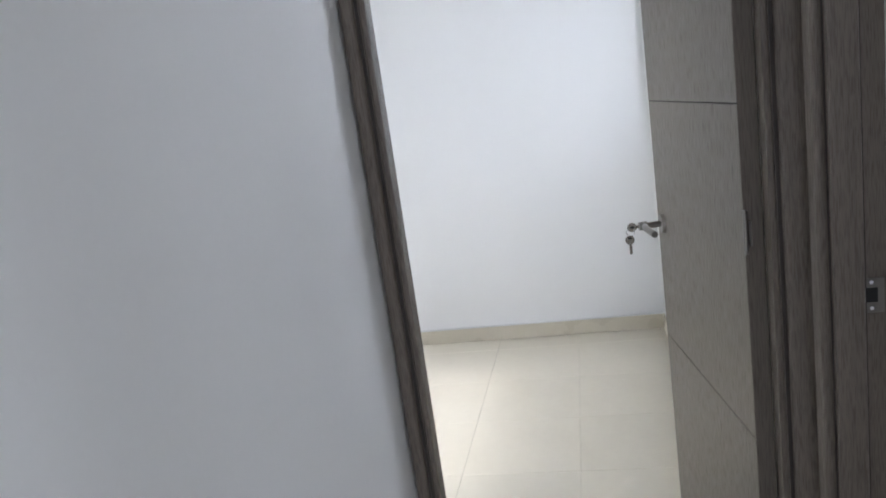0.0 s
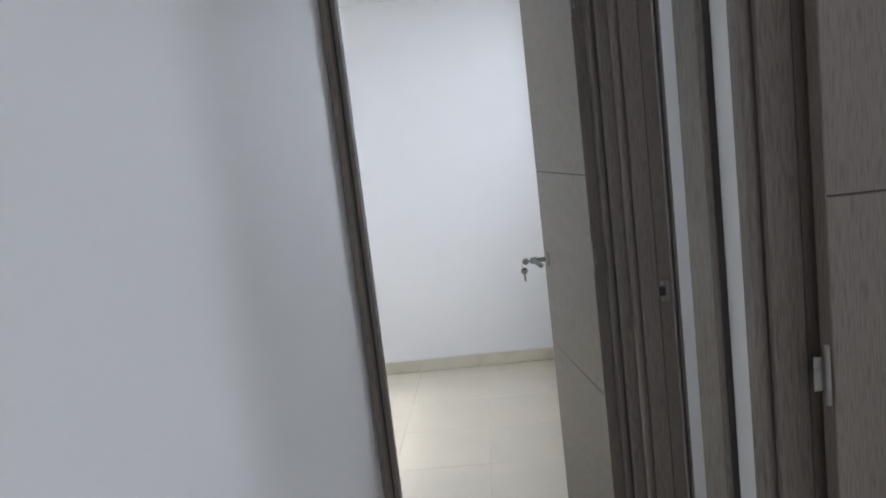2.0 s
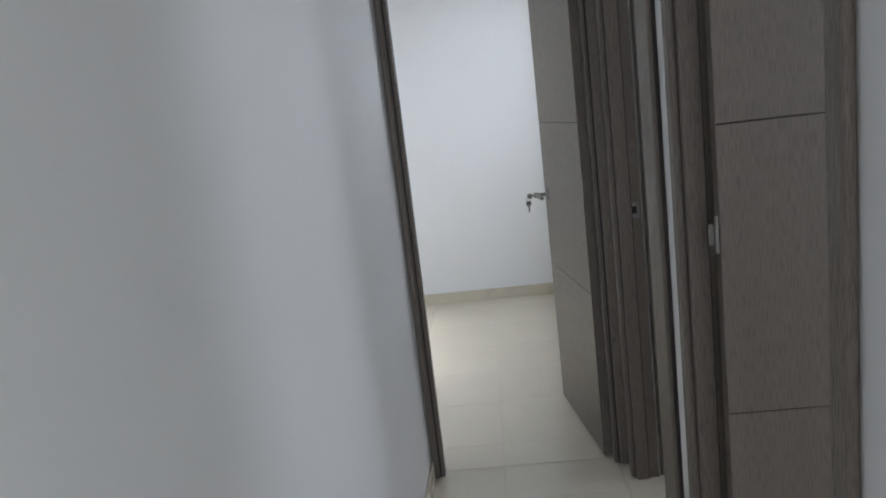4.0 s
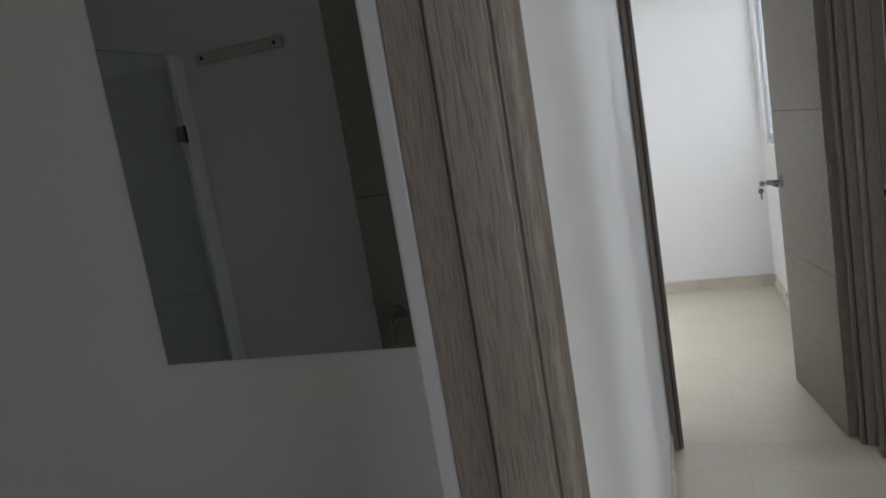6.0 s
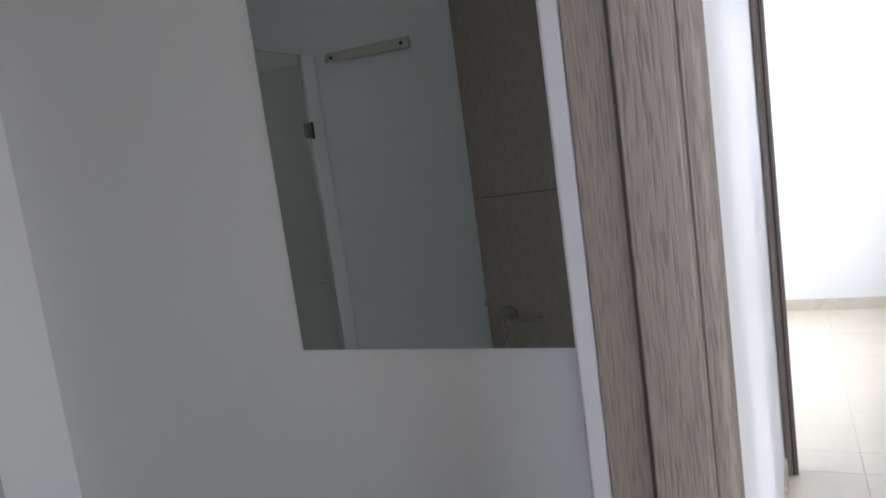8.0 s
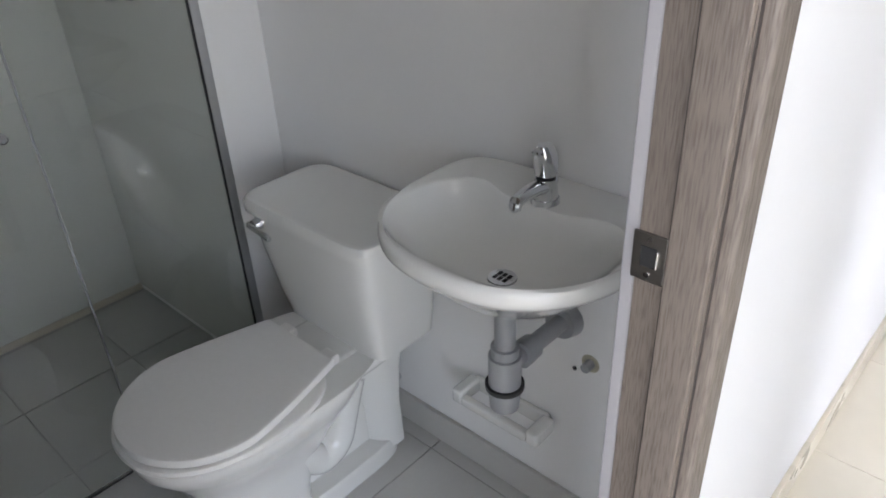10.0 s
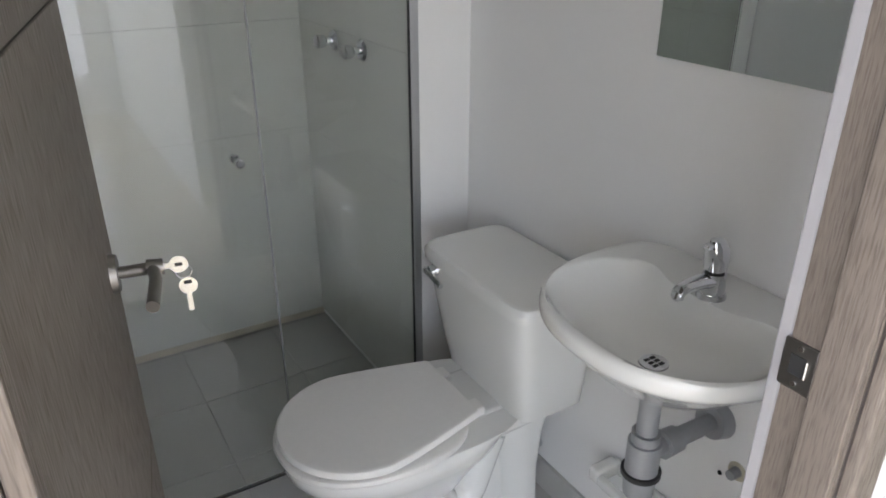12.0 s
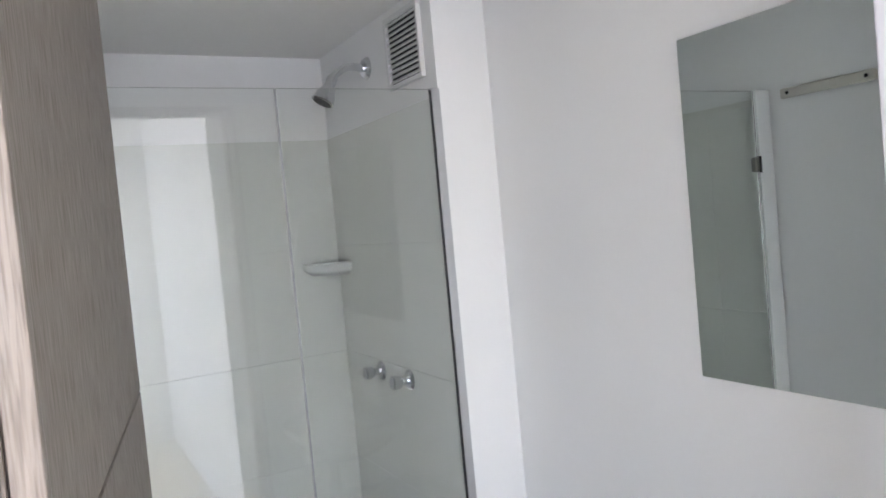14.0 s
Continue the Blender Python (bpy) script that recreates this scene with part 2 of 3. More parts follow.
wall_along_x("wall_between_rooms", 2.22, 2.30, W + T, 3.1, TOP, [], "white painted wall between two side rooms")
wall_along_y("wall_rooms_east", 3.1, 3.2, 0.70, END, TOP, [(0.95, 1.95, 1.0, 2.2), (2.45, 2.99, 1.1, 2.1)], "white wall with two windows")
wall_along_x("wall_room_south", 0.70, 0.80, W + T, 3.1, TOP, [], "white painted side room wall")
# unseen living room, made up so that its openings light corridor and bathroom
wall_along_x("wall_living_north_a", -1.2, -1.1, -2.6, -T, TOP, [], "unseen white wall of an assumed living room")
wall_along_y("wall_living_west", -2.6, -2.5, -4.6, -1.2, TOP, [], "unseen white wall of an assumed living room")
wall_along_y("wall_living_east", 3.1, 3.2, -4.6, 0.70, TOP, [(-3.4, 0.5, 0.3, 2.2)], "unseen white wall of an assumed living room")
wall_along_x("wall_living_south", -4.7, -4.6, -2.6, 3.2, TOP, [(-0.5, 1.7, 0.7, 2.3)], "unseen white wall with a wide opening, added to admit light")
structure("ceiling", box(boxed(-2.6, 3.3, -4.7, END + T, TOP, TOP + 0.1), -2.6, 0.90, END + T, 5.88, TOP, TOP + 0.1), CEILING, "flat white painted ceiling")
structure("ceiling_bathroom", boxed(-2.10, -T, SOUTH, 1.0, 2.105, 2.15), CEILING, "low white bathroom ceiling")
slab = boxed(-T, 3.3, -4.7, END + T, -0.1, -0.006)
for x0, x1, y0, y1 in ((-T, 0.90, END + T, 5.88), (-2.6, -2.10, -4.7, 5.88), (-2.10, -T, -4.7, SOUTH), (-2.10, -T, 1.0, 5.88)):
    box(slab, x0, x1, y0, y1, -0.1, -0.006)
structure("floor", slab, GROUT, "cream floor with thin grout joints")
structure("floor_bathroom", boxed(-2.10, -T, SOUTH, 1.0, LOW - 0.07, LOW - 0.002), BATH_GROUT, "pale grey bathroom floor with thin joints")
structure("ground", boxed(-400, 400, -400, 400, -3.2, -3.0), GROUT, "pale open ground far below the windows")

structure("threshold", boxed(-T - 0.012, -T - 0.0005, BATH_S + 0.001, BATH_N - 0.001, LOW + 0.001, -0.001, bevel=0.002), SKIRT, "low cream tile edge at the bathroom doorway")


def skirting(name, *dims):
    structure(name, boxed(*dims, bevel=0.002, segments=1), SKIRT, "low cream tile skirting along the wall")


skirting("baseboard_west", WEST, 0.0, BATH_N + 0.062, END - 0.026, 0, 0.082)
skirting("baseboard_west_near", WEST, 0.0, -1.2, BATH_S - 0.062, 0, 0.082)
skirting("baseboard_east", W - 0.010, W, 2.136, 2.258, 0, 0.082)
skirting("baseboard_east_near", W - 0.010, W, 0.70, 1.306, 0, 0.082)
skirting("baseboard_bedroom_far", -2.5, 0.745, 5.768, 5.78, 0, 0.082)
skirting("baseboard_bedroom_east", 0.745, 0.755, 3.25, 5.78, 0, 0.082)
skirting("baseboard_side_room", W + T + 0.03, 3.1, END - 0.012, END, 0, 0.082)
structure("trim_skirting_joint", boxed(-2.5, 0.744, 5.767, 5.7795, 0.0822, 0.0865), VINYL, "thin white joint line on top of the skirting")
structure("baseboard_bathroom", boxed(-1.30, -T, 0.988, 1.0, LOW, LOW + 0.092, bevel=0.002, segments=1), BATH_TILE, "pale grey tile skirting in the bathroom")


# ---- doors and their frames ----
def door_frame(m, width, label, depth=T, height=2.0, strike=None, strike_z=1.015, inner=True, back=-0.0003, far_trim=0.056, near_trim=0.056, strike_shift=0.0, joint=0.0):
    """Opening along x from 0 to width, wall from y = 0 (corridor) to depth. joint: width of a dark strip painted as
    shade beside the far trim.
    """
    root = thing("door_frame", m, label, "door frame", "wooden door frames")
    e = 0.020
    for s in (0, 1):
        x = width * s
        d = -1 if s == 0 else 1
        part("jamb", boxed(min(x, x + d * 0.019), max(x, x + d * 0.019), -0.004, depth - 0.010, 0, height + 0.019, bevel=0.002), RIBBED, root)
        part("door_stop", boxed(min(x, x - d * 0.012), max(x, x - d * 0.012), -0.0035, depth * 0.46, 0, height - 0.012, bevel=0.003), RIBBED, root)
        # shade in the rebate corner, painted as a thin dark strip
        part("door_seal", boxed(min(x, x - d * 0.0035), max(x, x - d * 0.0035), depth * 0.46, depth * 0.46 + 0.0035, 0, height - 0.012), GROOVE, root, "near-black strip painted as the shade along the stop")
        lo, hi = (x - near_trim, x - 0.008) if s == 0 else (x + 0.008, x + far_trim)
        part("architrave", boxed(lo, hi, -e, back, 0, height + 0.05, bevel=0.008, segments=4), RIBBED, root)
        # dark strip laid on the jamb in place of a recess's shade
        part("quirk", boxed(min(x + d * 0.0015, x + d * 0.0078), max(x + d * 0.0015, x + d * 0.0078), -0.0048, -0.0036, 0, height), GROOVE, root, "dark strip painted as shade between frame and trim")
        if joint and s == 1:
            # shadow line at the trim's outer edge, painted as a dark strip
            part("open_joint", boxed(hi + 0.0005, hi + joint, -0.010, back, 0, height + 0.045), GROOVE, root, "dark strip painted as shade beside the trim")
        if inner:
            part("architrave", boxed(lo, hi, depth + 0.001, depth + 0.012, 0, height + 0.05, bevel=0.004, segments=3), RIBBED, root)
    part("jamb_head", boxed(0.0005, width - 0.0005, 0.0, depth - 0.010, height, height + 0.019), RIBBED, root)
    part("door_stop", boxed(0.012, width - 0.012, 0.001, depth * 0.46, height - 0.012, height), RIBBED, root)
    part("architrave", boxed(-0.0085, width + 0.0085, -e + 0.001, -0.0003, height + 0.008, height + 0.049, bevel=0.006, segments=3), RIBBED, root)
    if strike is not None:
        x = width * strike
        d = -1 if strike else 1
        mid = depth * 0.72 + strike_shift
        plate = part("strike_plate", boxed(min(x, x + d * 0.0025), max(x, x + d * 0.0025), mid - 0.020, mid + 0.019, strike_z - 0.029, strike_z + 0.029, bevel=0.002), NICKEL, root, "brushed steel strike plate")
        part("latch_hole", boxed(min(x + d * 0.0022, x + d * 0.003), max(x + d * 0.0022, x + d * 0.003), mid - 0.009, mid + 0.009, strike_z - 0.011, strike_z + 0.013), DARK, plate)
        part("latch_lip", boxed(min(x + d * 0.0022, x + d * 0.006), max(x + d * 0.0022, x + d * 0.006), mid - 0.012, mid - 0.0092, strike_z - 0.010, strike_z + 0.012, bevel=0.001, segments=1), CHROME, plate)
        for z in (strike_z - 0.021, strike_z + 0.022):
            part("screw", rodded((x + d * 0.002, mid, z), (x + d * 0.0034, mid, z), 0.0032, sides=10), CHROME, plate)
    return root


def lever_set(root, x, z, side, face, keys):
    """A rose, a bent lever and, on the corridor face, the cylinder with its keys."""
    out = -side
    rose = part("rose", rodded((x, face, z), (x, face + out * 0.009, z), 0.027, 0.025, 32), NICKEL, root, "round brushed nickel rose")
    part("lever", tube(bmesh.new(), [(x, face + out * 0.006, z), (x, face + out * 0.052, z), (x - 0.035, face + out * 0.056, z), (x - 0.105, face + out * 0.050, z - 0.004)], 0.0085), NICKEL, root, "bent brushed nickel lever")
    part("cylinder", rodded((x, face + out * 0.045, z), (x, face + out * 0.066, z), 0.0125, 0.011, 20), NICKEL, root)
    if keys:
        key = part("key", boxed(x - 0.0012, x + 0.0012, face + out * 0.066, face + out * 0.074, z - 0.004, z + 0.004), BRASS, root, "pale metal key in the lock")
        bow = rodded((x - 0.0012, face + out * 0.085, z), (x + 0.0012, face + out * 0.085, z), 0.0125, sides=20)
        part("key_bow", bow, BRASS, key)
        part("key_slot", boxed(x - 0.0016, x + 0.0016, face + out * 0.080, face + out * 0.090, z - 0.0025, z + 0.0025), DARK, key)
        ring = tube(bmesh.new(), [(x, face + out * (0.090 + 0.011 * math.cos(2 * math.pi * k / 10)), z - 0.012 + 0.011 * math.sin(2 * math.pi * k / 10)) for k in range(11)], 0.0009, 8)
        part("key_ring", ring, CHROME, root)
        spare = part("spare_key", rodded((x - 0.0012, face + out * 0.093, z - 0.034), (x + 0.0012, face + out * 0.093, z - 0.034), 0.0125, sides=20), BRASS, root, "second pale key hanging from the ring")
        part("key_slot", boxed(x - 0.0016, x + 0.0016, face + out * 0.088, face + out * 0.098, z - 0.031, z - 0.026), DARK, spare)
        part("key_blade", boxed(x - 0.001, x + 0.001, face + out * 0.089, face + out * 0.096, z - 0.073, z - 0.042), BRASS, spare)


def door_leaf(m, width, side, label, lever_z=0.996):
    """The leaf runs along x from the hinge; side +1: its corridor face looks to -y, -1: to +y."""
    root = thing("door_leaf", m, label, "door", "wooden doors")
    t, h = 0.036, 1.985
    f0, f1 = (0.0, t) if side > 0 else (-t, 0.0)
    part("core", boxed(0.0015, width - 0.0015, f0 + 0.002, f1 - 0.002, 0.004, h - 0.004), GROOVE, root)
    for z0, z1 in ((0, 0.6645), (0.6675, 1.3185), (1.3215, h)):
        for y0, y1 in ((f0, f0 + 0.006), (f1 - 0.006, f1)):
            part("panel", boxed(0, width, y0, y1, z0, z1, bevel=0.001, segments=1), WOOD, root)
    part("edge_band", boxed(width - 0.0012, width + 0.0006, f0 + 0.001, f1 - 0.001, 0, h), WOOD, root)
    part("edge_band", boxed(-0.0006, 0.0012, f0 + 0.001, f1 - 0.001, 0, h), WOOD, root)
    latch = part("latch_plate", boxed(width, width + 0.002, f0 + 0.008, f1 - 0.008, 0.96, 1.06), NICKEL, root)
    part("latch_bolt", boxed(width + 0.001, width + 0.011, f0 + 0.013, f1 - 0.013, 1.004, 1.022, bevel=0.002), BRASS, latch)
    front, back = (f0, f1) if side > 0 else (f1, f0)
    lever_set(root, width - 0.060, lever_z, side, front, True)
    lever_set(root, width - 0.060, lever_z, -side, back, False)
    yk = front
    for z in (0.22, 1.085, 1.80):
        hinge = part("hinge", rodded((-0.008, yk, z - 0.042), (-0.008, yk, z + 0.042), 0.0042, sides=14), NICKEL, root, "steel butt hinge")
        part("hinge_flap", boxed(-0.024, -0.012, yk + 0.004 * side, yk + 0.006 * side, z - 0.024, z + 0.024, bevel=0.001, segments=1), NICKEL, hinge)
    return root


# local x of a frame runs along the opening, local y from the corridor into the room
door_frame(pose(0, BATH_S, 0, 0, 0, 90), BATH_N - BATH_S, "grey-brown ribbed wooden frame of the bathroom doorway", strike=1, strike_z=0.990, inner=False, back=-WEST - 0.0003)
door_leaf(pose(-0.086, -0.077, 0.012, 0, 0, 180 - 10.2), 0.655, 1, "grey-brown wooden bathroom door standing open, with keys", lever_z=0.974)
door_frame(pose(0.026, END, 0), 0.696, "grey-brown wooden frame of the bedroom doorway", near_trim=0.034)
door_leaf(pose(0.676, 3.150, 0.012, 0, 0, 98.1), 0.655, -1, "grey-brown wooden bedroom door standing open, with keys")
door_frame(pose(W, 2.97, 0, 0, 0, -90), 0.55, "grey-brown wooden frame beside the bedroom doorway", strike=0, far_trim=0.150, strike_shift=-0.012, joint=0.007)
door_frame(pose(W, 2.077, 0, 0, 0, -90), 0.712, "grey-brown wooden frame of an open side room")
door_leaf(pose(0.823, 2.012, 0.012), 0.69, 1, "grey-brown wooden side room door standing open")
structure("trim_bathroom_doorway", box(boxed(-0.0985, -0.0805, BATH_N + 0.003, BATH_N + 0.0195, 0, 2.018, bevel=0.003), -0.0985, -0.0805, BATH_S - 0.0195, BATH_S - 0.003, 0, 2.02, bevel=0.003), EDGE, "grey-white edge trim round the bathroom side of the doorway")


# ---- bedroom window ----
def bedroom_window():
    root = tagged(thing("window_1", pose(0.80, 4.22, 1.06), "white framed sliding bedroom window, bright with daylight", "window"), kind="structure")
    w, h = 1.36, 1.21
    for dims in ((-0.03, 0.03, 0, w, 0, 0.035), (-0.03, 0.03, 0, w, h - 0.035, h), (-0.03, 0.03, 0, 0.035, 0.035, h - 0.035), (-0.03, 0.03, w - 0.035, w, 0.035, h - 0.035)):
        part("window_frame", boxed(*dims, bevel=0.003), ALUMINIUM, root)
    for y0, y1, x in ((0.035, w / 2 + 0.02, 0.010), (w / 2 - 0.02, w - 0.035, -0.012)):
        for dims in ((x - 0.009, x + 0.009, y0, y0 + 0.03, 0.036, h - 0.036), (x - 0.009, x + 0.009, y1 - 0.03, y1, 0.036, h - 0.036),
                     (x - 0.009, x + 0.009, y0 + 0.03, y1 - 0.03, 0.036, 0.066), (x - 0.009, x + 0.009, y0 + 0.03, y1 - 0.03, h - 0.066, h - 0.036)):
            part("sash", boxed(*dims, bevel=0.002), ALUMINIUM, root)
        pane = part("pane", boxed(x - 0.003, x + 0.003, y0 + 0.03, y1 - 0.03, 0.066, h - 0.066), PANE, root)
        pane.visible_shadow = False


bedroom_window()


# ---- bathroom ----
def superellipse(cx, cy, rx, ry, z, n=48, power=2.4, flat_back=None):
    pts = []
    for k in range(n):
        a = 2 * math.pi * k / n
        c, s = math.cos(a), math.sin(a)
        x = cx + rx * math.copysign(abs(c) ** (2 / power), c)
        y = cy + ry * math.copysign(abs(s) ** (2 / power), s)
        if flat_back is not None:
            y = min(y, flat_back)
        pts.append((x, y, z))
    return pts


def wash_basin():
    root = thing("wash_basin", pose(-0.405, 1.0, 0), "white ceramic wall-hung basin with a rounded front", "basin")

    def d_shape(half, front, back, z, n=64):
        # straight at the wall, a half oval at the front
        pts = []
        for k in range(n):
            a = 2 * math.pi * k / n
            c, s = math.cos(a), math.sin(a)
            mid = -0.150
            if s < 0:
                pts.append((half * math.copysign(abs(c) ** 0.85, c), mid - (-front + mid) * abs(s) ** 0.95 * 1.0, z))
            else:
                pts.append((half * math.copysign(abs(c) ** 0.30, c), mid + (back - mid) * abs(s) ** 0.45, z))
        return pts

    def basin_ring(shrink, z, cy=-0.19):
        return [(x * shrink[0], cy + (y - cy) * shrink[1], z) for x, y, _ in d_shape(0.225, -0.378, -0.002, 0)]

    rings = [basin_ring((0.28, 0.24), 0.704), basin_ring((0.50, 0.46), 0.710), basin_ring((0.70, 0.68), 0.742), basin_ring((0.89, 0.88), 0.782), basin_ring((0.955, 0.95), 0.794),
             d_shape(0.2245, -0.3745, -0.002, 0.8005), d_shape(0.2295, -0.3805, -0.002, 0.8085), d_shape(0.231, -0.382, -0.002, 0.817), d_shape(0.2300, -0.381, -0.002, 0.826), d_shape(0.2270, -0.378, -0.003, 0.832), d_shape(0.222, -0.372, -0.004, 0.8355)]
    bowl_mid = -0.225

    def bowl(rx, front, back, z, deck=0.0, n=64):
        pts = []
        for k in range(n):
            a = 2 * math.pi * k / n
            c, s = math.cos(a), math.sin(a)
            x = rx * math.copysign(abs(c) ** 0.85, c)
            # the tap's deck juts forward between two deeper corners
            reach = (bowl_mid - front) if s < 0 else (back - deck * math.exp(-(x / 0.105) ** 4) - bowl_mid)
            pts.append((x, bowl_mid + reach * math.copysign(abs(s) ** (0.85 if s < 0 else 0.62), s), z))
        return pts

    rings += [bowl(0.210, -0.360, -0.070, 0.834, 0.050), bowl(0.203, -0.353, -0.076, 0.828, 0.048), bowl(0.185, -0.338, -0.088, 0.803, 0.042), bowl(0.150, -0.308, -0.112, 0.772, 0.030),
              bowl(0.095, -0.268, -0.150, 0.753, 0.022), bowl(0.030, -0.238, -0.205, 0.744)]
    part("bowl", lofted(rings), CERAMIC, root)
    drain = part("drain", rodded((0.014, -0.220, 0.7435), (0.014, -0.220, 0.7480), 0.026, 0.024, 28), CHROME, root, "chrome drain grate")
    for dx, dy in ((-0.010, -0.006), (0, -0.006), (0.010, -0.006), (-0.010, 0.007), (0, 0.007), (0.010, 0.007)):
        part("slot", boxed(0.014 + dx - 0.003, 0.014 + dx + 0.003, -0.220 + dy - 0.005, -0.220 + dy + 0.005, 0.7475, 0.7487), DARK, drain)
    tail = part("tailpiece", rodded((0.014, -0.212, 0.712), (0.014, -0.212, 0.56), 0.019), PVC, root, "grey plastic drain pipe")
    part("slip_nut", rodded((0.014, -0.212, 0.600), (0.014, -0.212, 0.578), 0.026, 0.025, 12), PVC, tail)
    part("trap", rodded((0.014, -0.212, 0.580), (0.014, -0.212, 0.505), 0.030), PVC, tail)
    part("trap_ring", rodded((0.014, -0.212, 0.517), (0.014, -0.212, 0.508), 0.036), RUBBER, tail)
    part("trap_cap", rodded((0.014, -0.212, 0.508), (0.014, -0.212, 0.462), 0.031, 0.027, 16), PVC, tail)
    part("waste_arm", rodded((0.014, -0.212, 0.552), (0.004, -0.012, 0.535), 0.018), PVC, root)
    part("arm_nut", rodded((0.012, -0.165, 0.548), (0.010, -0.125, 0.5445), 0.027, 0.025, 10), PVC, root)
    part("wall_flange", rodded((0.004, -0.026, 0.536), (0.004, -0.001, 0.535), 0.034, 0.040), PVC, root)


def basin_tap():
    root = thing("basin_tap", pose(-0.398, 0.905, 0.833), "small chrome single basin tap", "tap")
    part("base", rodded((0, 0, 0), (0, 0, 0.010), 0.026, 0.024), CHROME, root)
    part("body", rodded((0, 0, 0.008), (0, 0, 0.046), 0.022, 0.019), CHROME, root)
    part("spout", lofted([superellipse_y(0, y, 0.030 + dz, rx, rz) for y, dz, rx, rz in ((0.005, 0.0, 0.017, 0.014), (-0.035, 0.006, 0.0145, 0.0115), (-0.062, 0.006, 0.0125, 0.0105), (-0.082, 0.002, 0.012, 0.010), (-0.088, -0.006, 0.010, 0.008))]), CHROME, root)
    part("nozzle", rodded((0, -0.080, 0.030), (0, -0.083, 0.019), 0.010, 0.0095), CHROME, root)
    part("collar", rodded((0, 0, 0.046), (0, 0, 0.052), 0.016), DARK, root)
    handle = part("handle", lofted([superellipse(0, dy, rx, ry, z, 28) for z, dy, rx, ry in ((0.052, 0, 0.018, 0.018), (0.072, -0.001, 0.020, 0.020), (0.094, -0.004, 0.017, 0.019), (0.106, -0.007, 0.010, 0.013))]), CHROME, root, "chrome push handle")
    part("thumb_rest", boxed(-0.007, 0.007, -0.034, -0.008, 0.094, 0.103, bevel=0.003), CHROME, handle)


def superellipse_y(cx, y, cz, rx, rz, n=20):
    return [(cx + rx * math.cos(2 * math.pi * k / n), y, cz + rz * math.sin(2 * math.pi * k / n)) for k in range(n)]


def toilet():
    root = thing("toilet", pose(-0.920, -0.004, LOW + 0.002), "white ceramic two-piece toilet with its lid closed", "toilet")

    def oval(half, front, back, z, n=56, sq=1.0):
        mid = (front + back) / 2 + 0.02
        pts = []
        for k in range(n):
            a = 2 * math.pi * k / n
            c, s = math.cos(a), math.sin(a)
            reach = (mid - front) if s < 0 else (back - mid)
            e = 0.95 if s < 0 else 0.55 * sq
            pts.append((half * math.copysign(abs(c) ** (0.9 if s < 0 else 0.55), c), mid + reach * math.copysign(abs(s) ** e, s), z))
        return pts

    part("bowl", lofted([oval(0.104, 0.378, 0.640, 0.0), oval(0.101, 0.381, 0.640, 0.02), oval(0.094, 0.392, 0.650, 0.10), oval(0.096, 0.392, 0.690, 0.18), oval(0.116, 0.366, 0.75, 0.245),
                         oval(0.150, 0.325, 0.79, 0.305), oval(0.172, 0.300, 0.80, 0.345), oval(0.176, 0.296, 0.82, 0.372), oval(0.172, 0.300, 0.86, 0.384)]), CERAMIC, root)
    part("foot", lofted([oval(0.106, 0.44, 0.925, 0.0, sq=0.6), oval(0.105, 0.44, 0.925, 0.040, sq=0.6), oval(0.100, 0.45, 0.920, 0.052, sq=0.6)]), CERAMIC, root, "flat foot with a rounded edge")
    part("rear_column", lofted([oval(0.104, 0.835, 0.925, 0.03, sq=0.6), oval(0.098, 0.830, 0.925, 0.16, sq=0.6), oval(0.100, 0.800, 0.94, 0.27, sq=0.6), oval(0.104, 0.76, 0.96, 0.33, sq=0.6)]), CERAMIC, root)
    part("web", boxed(-0.050, 0.050, 0.56, 0.86, 0.03, 0.31, bevel=0.012, segments=3), CERAMIC, root)
    for side in (1, -1):
        curve = [(0.052, 0.60, 0.30), (0.058, 0.625, 0.19), (0.060, 0.675, 0.115), (0.060, 0.735, 0.135), (0.058, 0.765, 0.215), (0.052, 0.80, 0.29)]
        part("trapway", tube(bmesh.new(), [(side * x, y, z) for x, y, z in curve], 0.040, 20), CERAMIC, root, "moulded trapway curve on the side")
    part("tank_shelf", boxed(-0.105, 0.105, 0.70, 0.97, 0.30, 0.388, bevel=0.025, segments=4), CERAMIC, root)
    part("seat_ring", lofted([oval(0.182, 0.290, 0.705, 0.386, sq=1.5), oval(0.186, 0.286, 0.707, 0.394, sq=1.5), oval(0.184, 0.288, 0.706, 0.403, sq=1.5), oval(0.176, 0.296, 0.702, 0.407, sq=1.5)]), SEAT, root)

    def lid_ring(shrink, z):
        # a round front, sides that draw in straight to a short square back edge
        pts, mid, back, half, tail = [], 0.475, 0.722, 0.178, 0.118
        pts += [(half * math.sin(a), mid - (mid - 0.293) * math.cos(a)) for a in (radians(-90 + 180 * k / 40) for k in range(41))]
        pts += [(half + (tail - half) * q ** 1.25, mid + (back - mid) * q) for q in (0.15, 0.3, 0.45, 0.6, 0.75, 0.9, 0.985)]
        pts += [(tail * q, back) for q in (0.96, 0.5, 0, -0.5, -0.96)]
        pts += [(-half - (tail - half) * q ** 1.25, mid + (back - mid) * q) for q in (0.985, 0.9, 0.75, 0.6, 0.45, 0.3, 0.15)]
        return [(x * shrink, 0.5 + (y - 0.5) * shrink, z) for x, y in pts]

    part("lid", lofted([lid_ring(0.975, 0.4085), lid_ring(0.998, 0.4115), lid_ring(1.0, 0.421), lid_ring(0.985, 0.427), lid_ring(0.94, 0.4295)]), SEAT, root, "closed white plastic lid")
